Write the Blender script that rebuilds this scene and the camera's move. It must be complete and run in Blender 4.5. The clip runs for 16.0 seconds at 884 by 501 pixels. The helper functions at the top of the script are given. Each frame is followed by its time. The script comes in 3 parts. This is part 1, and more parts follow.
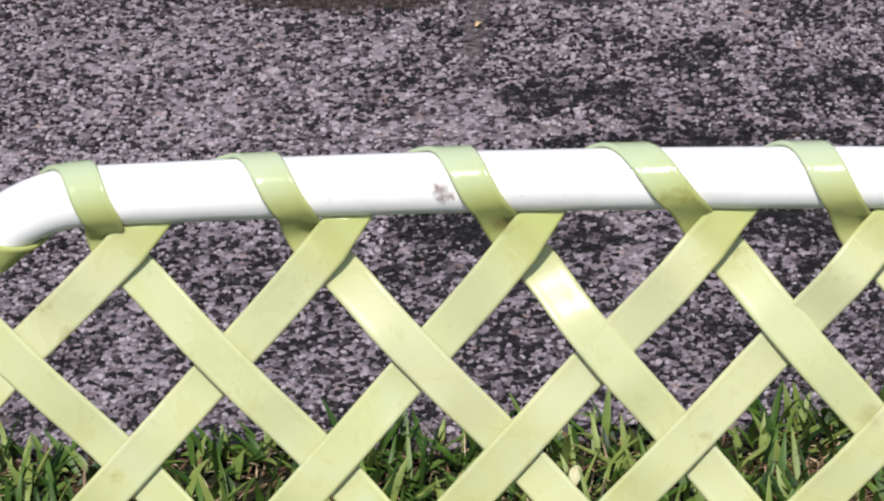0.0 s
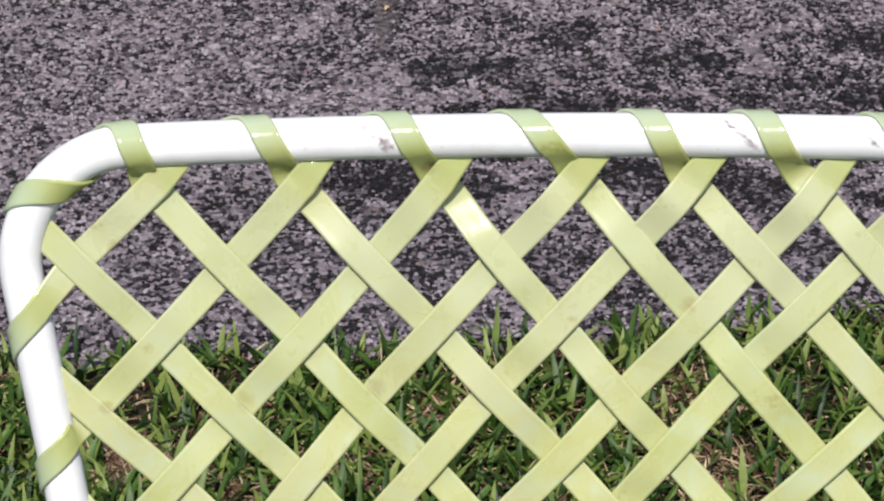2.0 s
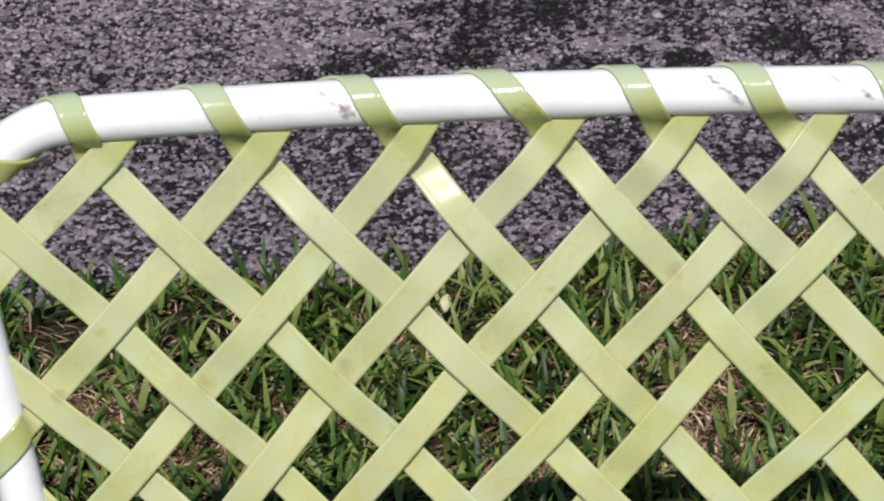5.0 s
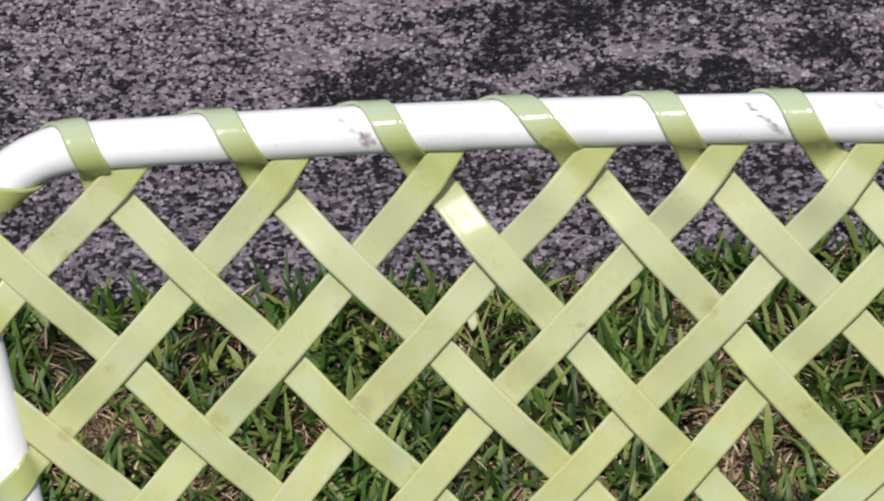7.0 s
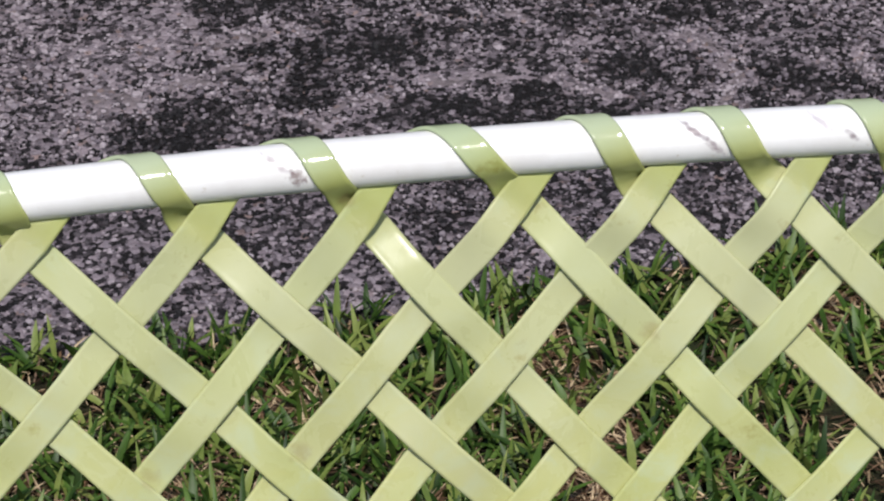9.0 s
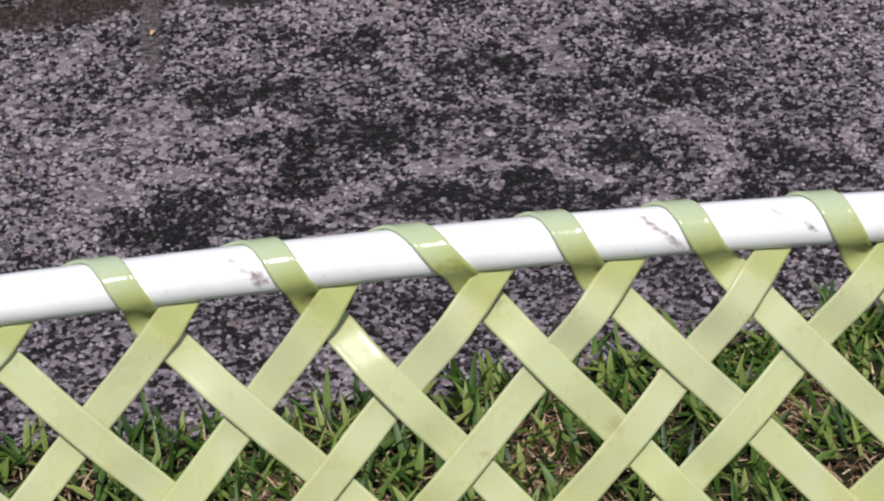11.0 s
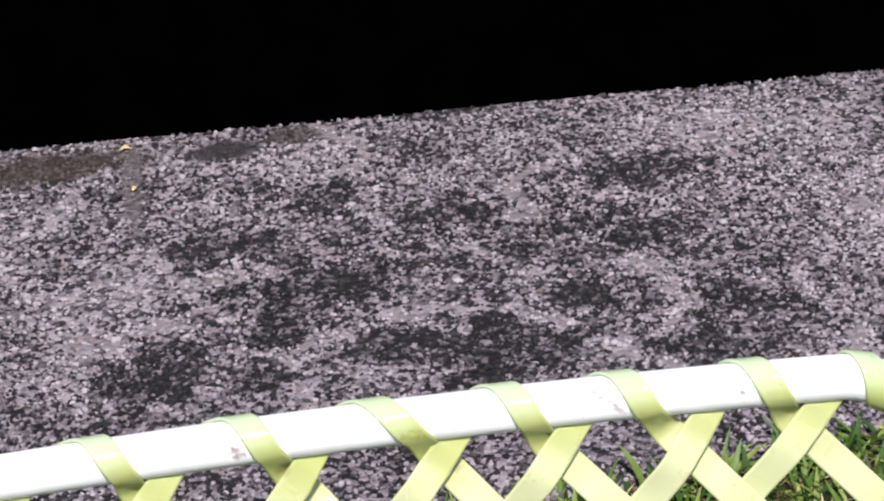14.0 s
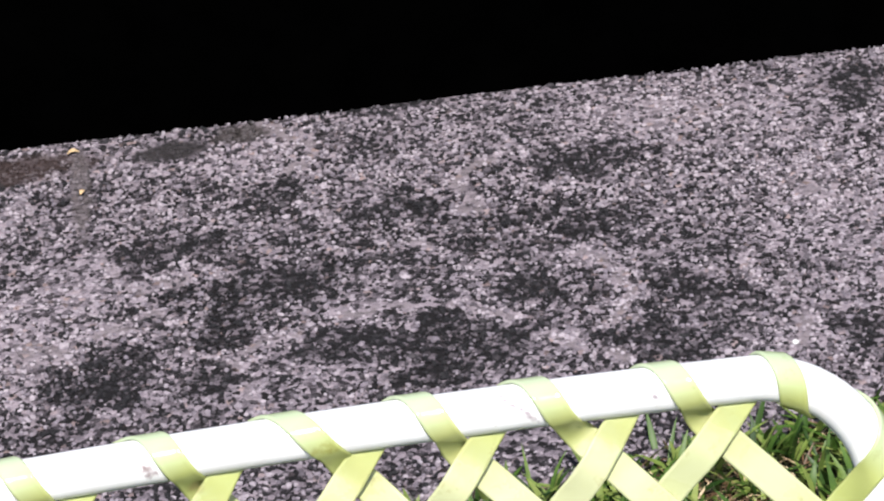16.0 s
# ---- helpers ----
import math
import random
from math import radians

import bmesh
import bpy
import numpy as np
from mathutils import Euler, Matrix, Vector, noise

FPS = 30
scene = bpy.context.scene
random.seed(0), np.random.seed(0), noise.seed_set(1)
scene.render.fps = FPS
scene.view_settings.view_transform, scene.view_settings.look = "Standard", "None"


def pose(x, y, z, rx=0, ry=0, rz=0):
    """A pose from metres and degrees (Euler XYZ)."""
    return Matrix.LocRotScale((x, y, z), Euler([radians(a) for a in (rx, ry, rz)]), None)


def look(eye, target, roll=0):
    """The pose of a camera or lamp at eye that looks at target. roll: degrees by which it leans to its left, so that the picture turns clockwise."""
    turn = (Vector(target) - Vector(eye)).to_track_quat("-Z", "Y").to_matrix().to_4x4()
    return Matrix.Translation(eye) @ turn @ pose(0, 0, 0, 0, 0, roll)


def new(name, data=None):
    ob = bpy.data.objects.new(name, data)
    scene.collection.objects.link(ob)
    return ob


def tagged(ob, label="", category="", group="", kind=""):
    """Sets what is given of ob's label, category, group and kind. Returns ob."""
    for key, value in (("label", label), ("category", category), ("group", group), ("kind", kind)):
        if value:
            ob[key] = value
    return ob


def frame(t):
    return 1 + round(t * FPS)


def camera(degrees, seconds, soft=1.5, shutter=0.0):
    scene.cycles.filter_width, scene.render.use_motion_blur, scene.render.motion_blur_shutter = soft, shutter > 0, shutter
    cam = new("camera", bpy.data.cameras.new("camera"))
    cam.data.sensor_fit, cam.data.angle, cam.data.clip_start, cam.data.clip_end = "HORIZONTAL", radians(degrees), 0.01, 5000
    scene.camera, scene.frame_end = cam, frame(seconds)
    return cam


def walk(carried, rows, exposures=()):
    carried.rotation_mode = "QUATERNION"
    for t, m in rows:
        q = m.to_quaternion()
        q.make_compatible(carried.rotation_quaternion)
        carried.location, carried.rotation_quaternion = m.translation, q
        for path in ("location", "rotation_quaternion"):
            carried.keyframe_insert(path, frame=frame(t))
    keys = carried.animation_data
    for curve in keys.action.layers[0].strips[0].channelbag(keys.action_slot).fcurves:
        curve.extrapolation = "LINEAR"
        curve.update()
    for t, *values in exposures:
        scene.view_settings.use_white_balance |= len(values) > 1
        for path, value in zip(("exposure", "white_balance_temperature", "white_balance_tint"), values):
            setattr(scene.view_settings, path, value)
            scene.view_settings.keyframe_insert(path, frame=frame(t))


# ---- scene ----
# ---- camera ----
cam = camera(16.0, 16.0, soft=2.2)
walk(cam, [
    (0, look((0.16927, -1.22709, 1.28760), (0.00411, 0.51532, 0.31975), -3.396)),
    (0.5, look((0.16578, -1.33809, 1.34941), (0.01697, 0.40130, 0.37351), -2.858)),
    (1, look((0.17307, -1.49684, 1.42805), (0.04555, 0.24249, 0.44905), -2.371)),
    (1.5, look((0.17946, -1.63241, 1.49643), (0.07018, 0.10634, 0.51419), -2.112)),
    (2, look((0.17587, -1.72457, 1.54333), (0.08710, 0.01075, 0.55299), -1.956)),
    (2.5, look((0.17144, -1.75876, 1.56430), (0.09886, -0.03083, 0.55981), -1.972)),
    (3, look((0.15454, -1.73310, 1.56264), (0.09691, -0.01470, 0.54098), -2.096)),
    (3.5, look((0.12406, -1.68889, 1.55034), (0.08515, 0.01997, 0.51194), -1.883)),
    (4, look((0.15509, -1.62191, 1.54321), (0.09394, 0.07269, 0.48275), -2.761)),
    (4.2, look((0.18570, -1.58880, 1.55640), (0.10504, 0.09438, 0.47919), -3.429)),
    (6.3, look((0.15387, -1.55962, 1.55496), (0.09225, 0.11500, 0.46325), -3.653)),
    (6.5, look((0.15681, -1.54392, 1.55303), (0.08873, 0.12951, 0.45987), -3.506)),
    (7, look((0.17875, -1.48888, 1.53455), (0.08197, 0.18216, 0.43990), -3.717)),
    (7.5, look((0.20673, -1.44586, 1.51852), (0.07575, 0.22183, 0.42232), -4.525)),
    (8, look((0.21894, -1.41865, 1.50317), (0.06344, 0.24957, 0.41099), -5.806)),
    (8.5, look((0.17972, -1.42737, 1.49922), (0.08655, 0.25202, 0.41711), -5.625)),
    (9, look((0.03058, -1.44203, 1.51417), (0.14791, 0.23384, 0.42895), -2.636)),
    (9.2, look((0.01493, -1.44790, 1.51857), (0.16473, 0.22647, 0.43504), -2.419)),
    (11.3, look((0.07370, -1.44586, 1.53274), (0.17112, 0.26115, 0.49513), -4.033)),
    (11.5, look((0.06808, -1.45492, 1.54026), (0.16715, 0.25483, 0.50733), -4.036)),
    (12, look((0.06731, -1.44856, 1.53863), (0.16539, 0.26934, 0.51923), -4.009)),
    (12.5, look((0.05788, -1.51289, 1.58216), (0.16571, 0.21059, 0.57319), -3.919)),
    (13, look((0.06007, -1.55451, 1.61285), (0.17347, 0.17626, 0.61708), -4.209)),
    (13.5, look((0.06704, -1.56155, 1.63559), (0.18387, 0.17225, 0.64550), -4.609)),
    (14, look((0.08092, -1.56083, 1.64360), (0.19807, 0.17332, 0.65415), -5.095)),
    (14.5, look((0.09902, -1.55751, 1.64616), (0.21302, 0.17419, 0.65207), -5.639)),
    (15, look((0.11024, -1.55489, 1.64828), (0.22546, 0.17438, 0.65011), -6.008)),
    (15.5, look((0.12617, -1.55237, 1.65404), (0.23993, 0.17397, 0.65064), -6.435)),
    (16, look((0.13690, -1.55132, 1.65322), (0.25313, 0.17532, 0.65061), -6.662)),
], exposures=[(0, 0.34), (1, 0.26), (2, 0.23), (3.5, 0.05), (7, 0.03), (8.5, 0.0), (9.2, -0.03), (11.3, 0.06), (12.7, 0.14), (13.9, 0.7), (16, 0.78)])

# ---- world and sun ----
SUN_ELEV, SUN_FROM = 54.5, 181.0   # degrees; azimuth of the sun seen from the chair, 180 is behind the camera
world = bpy.data.worlds.new("sky")
scene.world = world
world.use_nodes = True
wt = world.node_tree
wt.nodes.clear()
sky = wt.nodes.new("ShaderNodeTexSky")
sky.sky_type = "NISHITA"
sky.sun_disc = False
sky.sun_elevation = radians(SUN_ELEV)
sky.sun_rotation = radians(SUN_FROM)
bg = wt.nodes.new("ShaderNodeBackground")
bg.inputs["Strength"].default_value = 0.10
wo = wt.nodes.new("ShaderNodeOutputWorld")
wt.links.new(sky.outputs[0], bg.inputs[0])
wt.links.new(bg.outputs[0], wo.inputs[0])

sun_data = bpy.data.lights.new("sun", "SUN")
sun_data.energy = 3.95
sun_data.angle = radians(0.53)
sun_data.color = (1.0, 0.96, 0.91)
sun = new("sun", sun_data)
az = radians(SUN_FROM)
sun_dir = Vector((math.sin(az) * math.cos(radians(SUN_ELEV)), math.cos(az) * math.cos(radians(SUN_ELEV)), math.sin(radians(SUN_ELEV))))
sun.matrix_world = look(sun_dir * 8, (0, 0, 0))


# ---- materials ----
def material(name, rough=0.6, spec=0.5):
    m = bpy.data.materials.new(name)
    m.use_nodes = True
    nt = m.node_tree
    b = nt.nodes["Principled BSDF"]
    b.inputs["Roughness"].default_value = rough
    b.inputs["Specular IOR Level"].default_value = spec
    return m, nt, b


def node(nt, kind, **values):
    n = nt.nodes.new(kind)
    for key, v in values.items():
        n.inputs[key].default_value = v
    return n


def ramp(nt, fac, *stops):
    r = nt.nodes.new("ShaderNodeValToRGB")
    el = r.color_ramp.elements
    while len(el) < len(stops):
        el.new(0.5)
    for e, (p, c) in zip(el, stops):
        e.position = p
        e.color = (*c, 1) if len(c) == 3 else c
    nt.links.new(fac, r.inputs[0])
    return r.outputs[0]


def mix(nt, fac, a, b, how="MIX"):
    m = nt.nodes.new("ShaderNodeMix")
    m.data_type = "RGBA"
    m.blend_type = how
    for socket, v in ((m.inputs[0], fac), (m.inputs[6], a), (m.inputs[7], b)):
        if isinstance(v, bpy.types.NodeSocket):
            nt.links.new(v, socket)
        elif isinstance(v, (int, float)):
            socket.default_value = v
        else:
            socket.default_value = (*v, 1)
    return m.outputs[2]


def math_node(nt, op, a, b=0.0, clamp=False):
    m = nt.nodes.new("ShaderNodeMath")
    m.operation = op
    m.use_clamp = clamp
    for socket, v in zip(m.inputs, (a, b)):
        if isinstance(v, bpy.types.NodeSocket):
            nt.links.new(v, socket)
        else:
            socket.default_value = v
    return m.outputs[0]


def coords(nt):
    return nt.nodes.new("ShaderNodeTexCoord").outputs["Object"]


def noise_tex(nt, co, scale, detail=4.0, rough=0.55, distort=0.0):
    n = node(nt, "ShaderNodeTexNoise", Scale=scale, Detail=detail, Roughness=rough, Distortion=distort)
    nt.links.new(co, n.inputs["Vector"])
    return n


def bump(nt, b, height, strength, distance):
    bp = node(nt, "ShaderNodeBump", Strength=strength, Distance=distance)
    nt.links.new(height, bp.inputs["Height"])
    nt.links.new(bp.outputs[0], b.inputs["Normal"])


SHARED = {}


def shared_noise(nt, co, scale):
    key = (nt.name, id(nt), scale)
    if key not in SHARED:
        SHARED[key] = noise_tex(nt, co, scale, 4.0, 0.6).outputs[0]
    return SHARED[key]


def spot(nt, co, x, y, rx, ry, soft=0.5):
    """A stain's mask: 1 inside a patch on the ground, with a ragged, wandering rim."""
    sub = nt.nodes.new("ShaderNodeVectorMath")
    sub.operation = "SUBTRACT"
    nt.links.new(co, sub.inputs[0])
    sub.inputs[1].default_value = (x, y, 0)
    div = nt.nodes.new("ShaderNodeVectorMath")
    div.operation = "DIVIDE"
    nt.links.new(sub.outputs[0], div.inputs[0])
    div.inputs[1].default_value = (rx, ry, 1)
    ln = nt.nodes.new("ShaderNodeVectorMath")
    ln.operation = "LENGTH"
    nt.links.new(div.outputs[0], ln.inputs[0])
    rag = math_node(nt, "ADD", math_node(nt, "MULTIPLY", shared_noise(nt, co, 70.0), soft * 1.2), math_node(nt, "MULTIPLY", shared_noise(nt, co, 17.0), soft * 2.4))
    d = math_node(nt, "ADD", ln.outputs["Value"], rag)
    r = nt.nodes.new("ShaderNodeMapRange")
    r.inputs[1].default_value, r.inputs[2].default_value = 1.05 + soft * 1.9, 0.85 + soft * 1.6
    nt.links.new(d, r.inputs[0])
    return r.outputs[0]


DARK_SPOTS = (
    (0.501, 1.444, 0.068, 0.053), (0.426, 1.343, 0.044, 0.026), (0.495, 1.303, 0.035, 0.024), (0.283, 1.392, 0.053, 0.027), (0.244, 1.309, 0.043, 0.023), (0.157, 1.467, 0.04, 0.03),
    (0.023, 1.376, 0.051, 0.031), (0.103, 1.395, 0.036, 0.024), (0.122, 1.274, 0.067, 0.046), (0.084, 1.191, 0.041, 0.037), (0.204, 1.142, 0.038, 0.04), (0.31, 1.122, 0.072, 0.055),
    (0.285, 1.059, 0.049, 0.015), (0.405, 1.201, 0.042, 0.031), (0.558, 1.155, 0.036, 0.028), (0.528, 1.063, 0.051, 0.031), (0.711, 1.02, 0.026, 0.03),
    (0.822, 1.526, 0.036, 0.045), (-0.021, 1.164, 0.042, 0.041), (0.07, 1.111, 0.027, 0.027), (-0.065, 1.118, 0.045, 0.036), (0.317, 1.634, 0.044, 0.013), (-0.119, 1.377, 0.022, 0.014),
)
PALE_SPOTS = (
    (-0.165, 1.490, 0.070, 0.026), (-0.118, 1.514, 0.026, 0.023), (-0.102, 1.277, 0.052, 0.057), (0.131, 1.582, 0.038, 0.022), (-0.048, 1.319, 0.035, 0.035), (0.726, 1.277, 0.068, 0.104), (0.592, 1.531, 0.096, 0.053),
    (0.453, 1.227, 0.034, 0.012), (-0.103, 1.188, 0.034, 0.033), (0.273, 1.47, 0.042, 0.02),
)


# pale worn joints between the old patches of the surface
SEAMS = (
    ((0.121, 1.033), (0.104, 1.085), (0.1, 1.129), (0.127, 1.17), (0.169, 1.177), (0.215, 1.195), (0.279, 1.198), (0.356, 1.166)),
    ((0.059, 1.311), (0.039, 1.258), (0.06, 1.168), (0.1, 1.129)),
    ((0.356, 1.166), (0.374, 1.131), (0.424, 1.08), (0.479, 1.038)),
    ((0.479, 1.038), (0.481, 1.116), (0.507, 1.165), (0.493, 1.233), (0.43, 1.27)),
    ((0.339, 1.353), (0.379, 1.375), (0.363, 1.442), (0.429, 1.507)),
    ((0.63, 0.985), (0.657, 1.031), (0.664, 1.084), (0.619, 1.2)),
    ((-0.137, 1.242), (-0.074, 1.213), (0.039, 1.258)),
    ((0.356, 1.166), (0.355, 1.245), (0.299, 1.322), (0.216, 1.335)),
    ((-0.025, 1.391), (-0.0, 1.317), (0.059, 1.311)),
    ((0.167, 1.637), (0.219, 1.565), (0.19, 1.523)),
)


def fbm(x, y, scale, seed):
    return np.array([noise.fractal((p * scale, q * scale, seed), 0.8, 2.0, 3) for p, q in zip(x.tolist(), y.tolist())])


# broad pale and tarry stretches of the road: centre, half widths, and how much more or less is worn off
STRETCHES = ((0.34, 1.25, 0.24, 0.12, -0.15), (0.70, 1.45, 0.22, 0.14, 0.06), (-0.34, 1.28, 0.20, 0.16, 0.10), (0.08, 0.98, 0.34, 0.07, -0.10), (-0.20, 1.07, 0.12, 0.05, -0.08), (0.33, 0.98, 0.12, 0.06, -0.05))


def wear(x, y):
    """How far the bitumen has worn off at places on the road: high on seams and pale blots, low on tarry patches."""
    broad, mid, small = fbm(x, y, 8.0, 1.5), fbm(x, y, 26.0, 4.5), fbm(x, y, 75.0, 8.5)
    w = 0.505 + 0.07 * broad + 0.12 * mid + 0.12 * small
    px, py = x + 0.010 * fbm(x, y, 30.0, 12.0), y + 0.016 * fbm(x, y, 30.0, 15.0)
    for cx, cy, rx, ry in DARK_SPOTS:
        d = np.hypot((px - cx) / rx, (py - cy) / ry) + 0.5 * mid + 0.45 * small
        w -= 0.27 * np.clip((1.25 - d) / 0.45, 0, 1)
    for cx, cy, rx, ry in PALE_SPOTS:
        d = np.hypot((px - cx) / rx, (py - cy) / ry) + 0.5 * mid
        w += 0.15 * np.clip((1.4 - d) / 0.8, 0, 1)
    for cx, cy, rx, ry, more in STRETCHES:
        w += more * np.exp(-((px - cx) / rx) ** 2 - ((py - cy) / ry) ** 2)
    near = np.full_like(x, 9.0)
    for line in SEAMS:
        for (ax, ay), (bx, by) in zip(line, line[1:]):
            t = np.clip(((px - ax) * (bx - ax) + (py - ay) * (by - ay)) / ((bx - ax) ** 2 + (by - ay) ** 2), 0, 1)
            near = np.minimum(near, np.hypot(px - ax - t * (bx - ax), (py - ay - t * (by - ay)) * 0.7))
    w += 0.46 * np.exp(-(near / 0.0085) ** 2) * np.clip(0.75 + mid, 0.2, 1)
    return np.clip(w, 0.0, 1.0)


STAINS = (
    (-0.150, 1.612, 0.135, 0.036, (0.028, 0.016, 0.014), 0.85),
    (0.060, 1.606, 0.040, 0.025, (0.020, 0.017, 0.018), 0.95),
    (0.142, 1.622, 0.036, 0.022, (0.03, 0.024, 0.022), 0.85),
    (-0.046, 1.538, 0.012, 0.110, (0.100, 0.084, 0.088), 0.7),
)


def worn(nt):
    at = nt.nodes.new("ShaderNodeAttribute")
    at.attribute_name = "wear"
    return at.outputs["Fac"]


def make_asphalt():
    m, nt, b = material("asphalt", 0.85, 0.3)
    co = coords(nt)
    grain = node(nt, "ShaderNodeTexVoronoi", Scale=155.0, Randomness=1.0)
    nt.links.new(co, grain.inputs["Vector"])
    sep = nt.nodes.new("ShaderNodeSeparateColor")
    nt.links.new(grain.outputs["Color"], sep.inputs[0])
    fine = noise_tex(nt, co, 520.0, 2.0)
    v = math_node(nt, "ADD", sep.outputs[0], math_node(nt, "MULTIPLY", math_node(nt, "SUBTRACT", worn(nt), 0.5), 1.15))
    v = math_node(nt, "ADD", v, math_node(nt, "MULTIPLY", math_node(nt, "SUBTRACT", fine.outputs[0], 0.5), 0.5))
    col = ramp(nt, v, (0.18, (0.006, 0.005, 0.006)), (0.36, (0.036, 0.030, 0.035)), (0.54, (0.131, 0.109, 0.127)), (1.0, (0.280, 0.235, 0.264)))
    film = ramp(nt, worn(nt), (0.70, (0, 0, 0)), (0.90, (0.75, 0.75, 0.75)))
    col = mix(nt, film, col, (0.150, 0.126, 0.135))
    warm = ramp(nt, sep.outputs[1], (0.93, (1, 1, 1)), (1.0, (1.10, 0.95, 0.80)))
    col = mix(nt, 1.0, col, warm, "MULTIPLY")
    for x, y, rx, ry, c, a in STAINS:
        col = mix(nt, math_node(nt, "MULTIPLY", spot(nt, co, x, y, rx, ry, 0.6), a), col, c)
    nt.links.new(col, b.inputs["Base Color"])
    h = math_node(nt, "ADD", math_node(nt, "SUBTRACT", 0.6, grain.outputs["Distance"]), math_node(nt, "MULTIPLY", fine.outputs[0], 0.5))
    bump(nt, b, h, 0.9, 0.003)
    return m


def make_stone():
    m, nt, b = material("bare_aggregate", 0.75, 0.35)
    g = nt.nodes.new("ShaderNodeNewGeometry")
    co = coords(nt)
    n = noise_tex(nt, co, 300.0, 3.0)
    v = math_node(nt, "ADD", g.outputs["Random Per Island"], math_node(nt, "MULTIPLY", math_node(nt, "SUBTRACT", worn(nt), 0.5), 1.15))
    col = ramp(nt, v, (0.22, (0.010, 0.009, 0.011)), (0.40, (0.060, 0.051, 0.058)), (0.64, (0.189, 0.160, 0.187)), (1.0, (0.375, 0.326, 0.356)))
    col = mix(nt, 0.5, col, ramp(nt, n.outputs[0], (0.3, (0.6, 0.6, 0.6)), (0.7, (1, 1, 1))), "MULTIPLY")
    for x, y, rx, ry, c, a in STAINS:
        col = mix(nt, math_node(nt, "MULTIPLY", spot(nt, co, x, y, rx, ry, 0.6), a), col, c)
    nt.links.new(col, b.inputs["Base Color"])
    return m


def make_soil():
    m, nt, b = material("turf_soil", 0.95, 0.2)
    co = coords(nt)
    n = noise_tex(nt, co, 40.0, 6.0, 0.65)
    n2 = noise_tex(nt, co, 3.0, 5.0, 0.6)
    n3 = noise_tex(nt, co, 170.0, 3.0, 0.6)
    earth = ramp(nt, n.outputs[0], (0.3, (0.010, 0.007, 0.005)), (0.6, (0.032, 0.021, 0.014)), (0.8, (0.08, 0.052, 0.034)))
    turf = ramp(nt, n3.outputs[0], (0.3, (0.012, 0.022, 0.007)), (0.55, (0.032, 0.050, 0.016)), (0.8, (0.075, 0.085, 0.035)))
    nt.links.new(mix(nt, ramp(nt, n2.outputs[0], (0.35, (0.1, 0.1, 0.1)), (0.6, (0.7, 0.7, 0.7))), earth, turf), b.inputs["Base Color"])
    bump(nt, b, math_node(nt, "ADD", n.outputs[0], n3.outputs[0]), 0.9, 0.012)
    return m


def make_blade(name, dark, mid, pale, thin):
    m, nt, b = material(name, 0.5, 0.4)
    g = nt.nodes.new("ShaderNodeNewGeometry")
    co = coords(nt)
    n = noise_tex(nt, co, 90.0, 3.0)
    col = ramp(nt, g.outputs["Random Per Island"], (0.0, dark), (0.55, mid), (1.0, pale))
    col = mix(nt, 0.6, col, ramp(nt, n.outputs[0], (0.3, (0.6, 0.6, 0.55)), (0.7, (1.1, 1.1, 1.0))), "MULTIPLY")
    nt.links.new(col, b.inputs["Base Color"])
    tr = nt.nodes.new("ShaderNodeBsdfTranslucent")
    nt.links.new(col, tr.inputs[0])
    ms = nt.nodes.new("ShaderNodeMixShader")
    ms.inputs[0].default_value = thin
    nt.links.new(b.outputs[0], ms.inputs[1])
    nt.links.new(tr.outputs[0], ms.inputs[2])
    nt.links.new(ms.outputs[0], nt.nodes["Material Output"].inputs[0])
    return m


H_TOP, LEAN, DIP = 0.6247, radians(17.09), -0.00695
SIN, COS = math.sin(LEAN), math.cos(LEAN)


def place(a, b, c=0.0):
    """From the chair back's own plane to the world: a along the top rail, b down the back, c out of its face."""
    return Vector((a, -b * SIN - c * COS, H_TOP + DIP * a - b * COS + c * SIN))


CHAIR_BASE = place(0.154, 0.64)


def blotch(nt, co, a, b, c, long, wide, soft=0.8, fine=220.0, way=(0.79, 0.61)):
    """The mask of a ragged blotch or streak round one place on the chair back; way is the streak's direction in (a, b)."""
    n = noise_tex(nt, co, fine, 4.0, 0.65)
    sub = nt.nodes.new("ShaderNodeVectorMath")
    sub.operation = "SUBTRACT"
    nt.links.new(co, sub.inputs[0])
    sub.inputs[1].default_value = place(a, b, c) - CHAIR_BASE
    total = None
    for axis, size in ((place(*way) - place(0, 0), long), (place(-way[1], way[0]) - place(0, 0), wide), (place(0, 0, 1) - place(0, 0), 0.008)):
        dot = nt.nodes.new("ShaderNodeVectorMath")
        dot.operation = "DOT_PRODUCT"
        nt.links.new(sub.outputs[0], dot.inputs[0])
        dot.inputs[1].default_value = axis
        q = math_node(nt, "POWER", math_node(nt, "ABSOLUTE", math_node(nt, "DIVIDE", dot.outputs["Value"], size)), 2.0)
        total = q if total is None else math_node(nt, "ADD", total, q)
    v = math_node(nt, "ADD", math_node(nt, "SQRT", total), math_node(nt, "MULTIPLY", n.outputs[0], 2 * soft))
    r = nt.nodes.new("ShaderNodeMapRange")
    r.inputs[1].default_value, r.inputs[2].default_value = 1.0 + soft, 0.6 + soft * 0.8
    nt.links.new(v, r.inputs[0])
    return r.outputs[0]


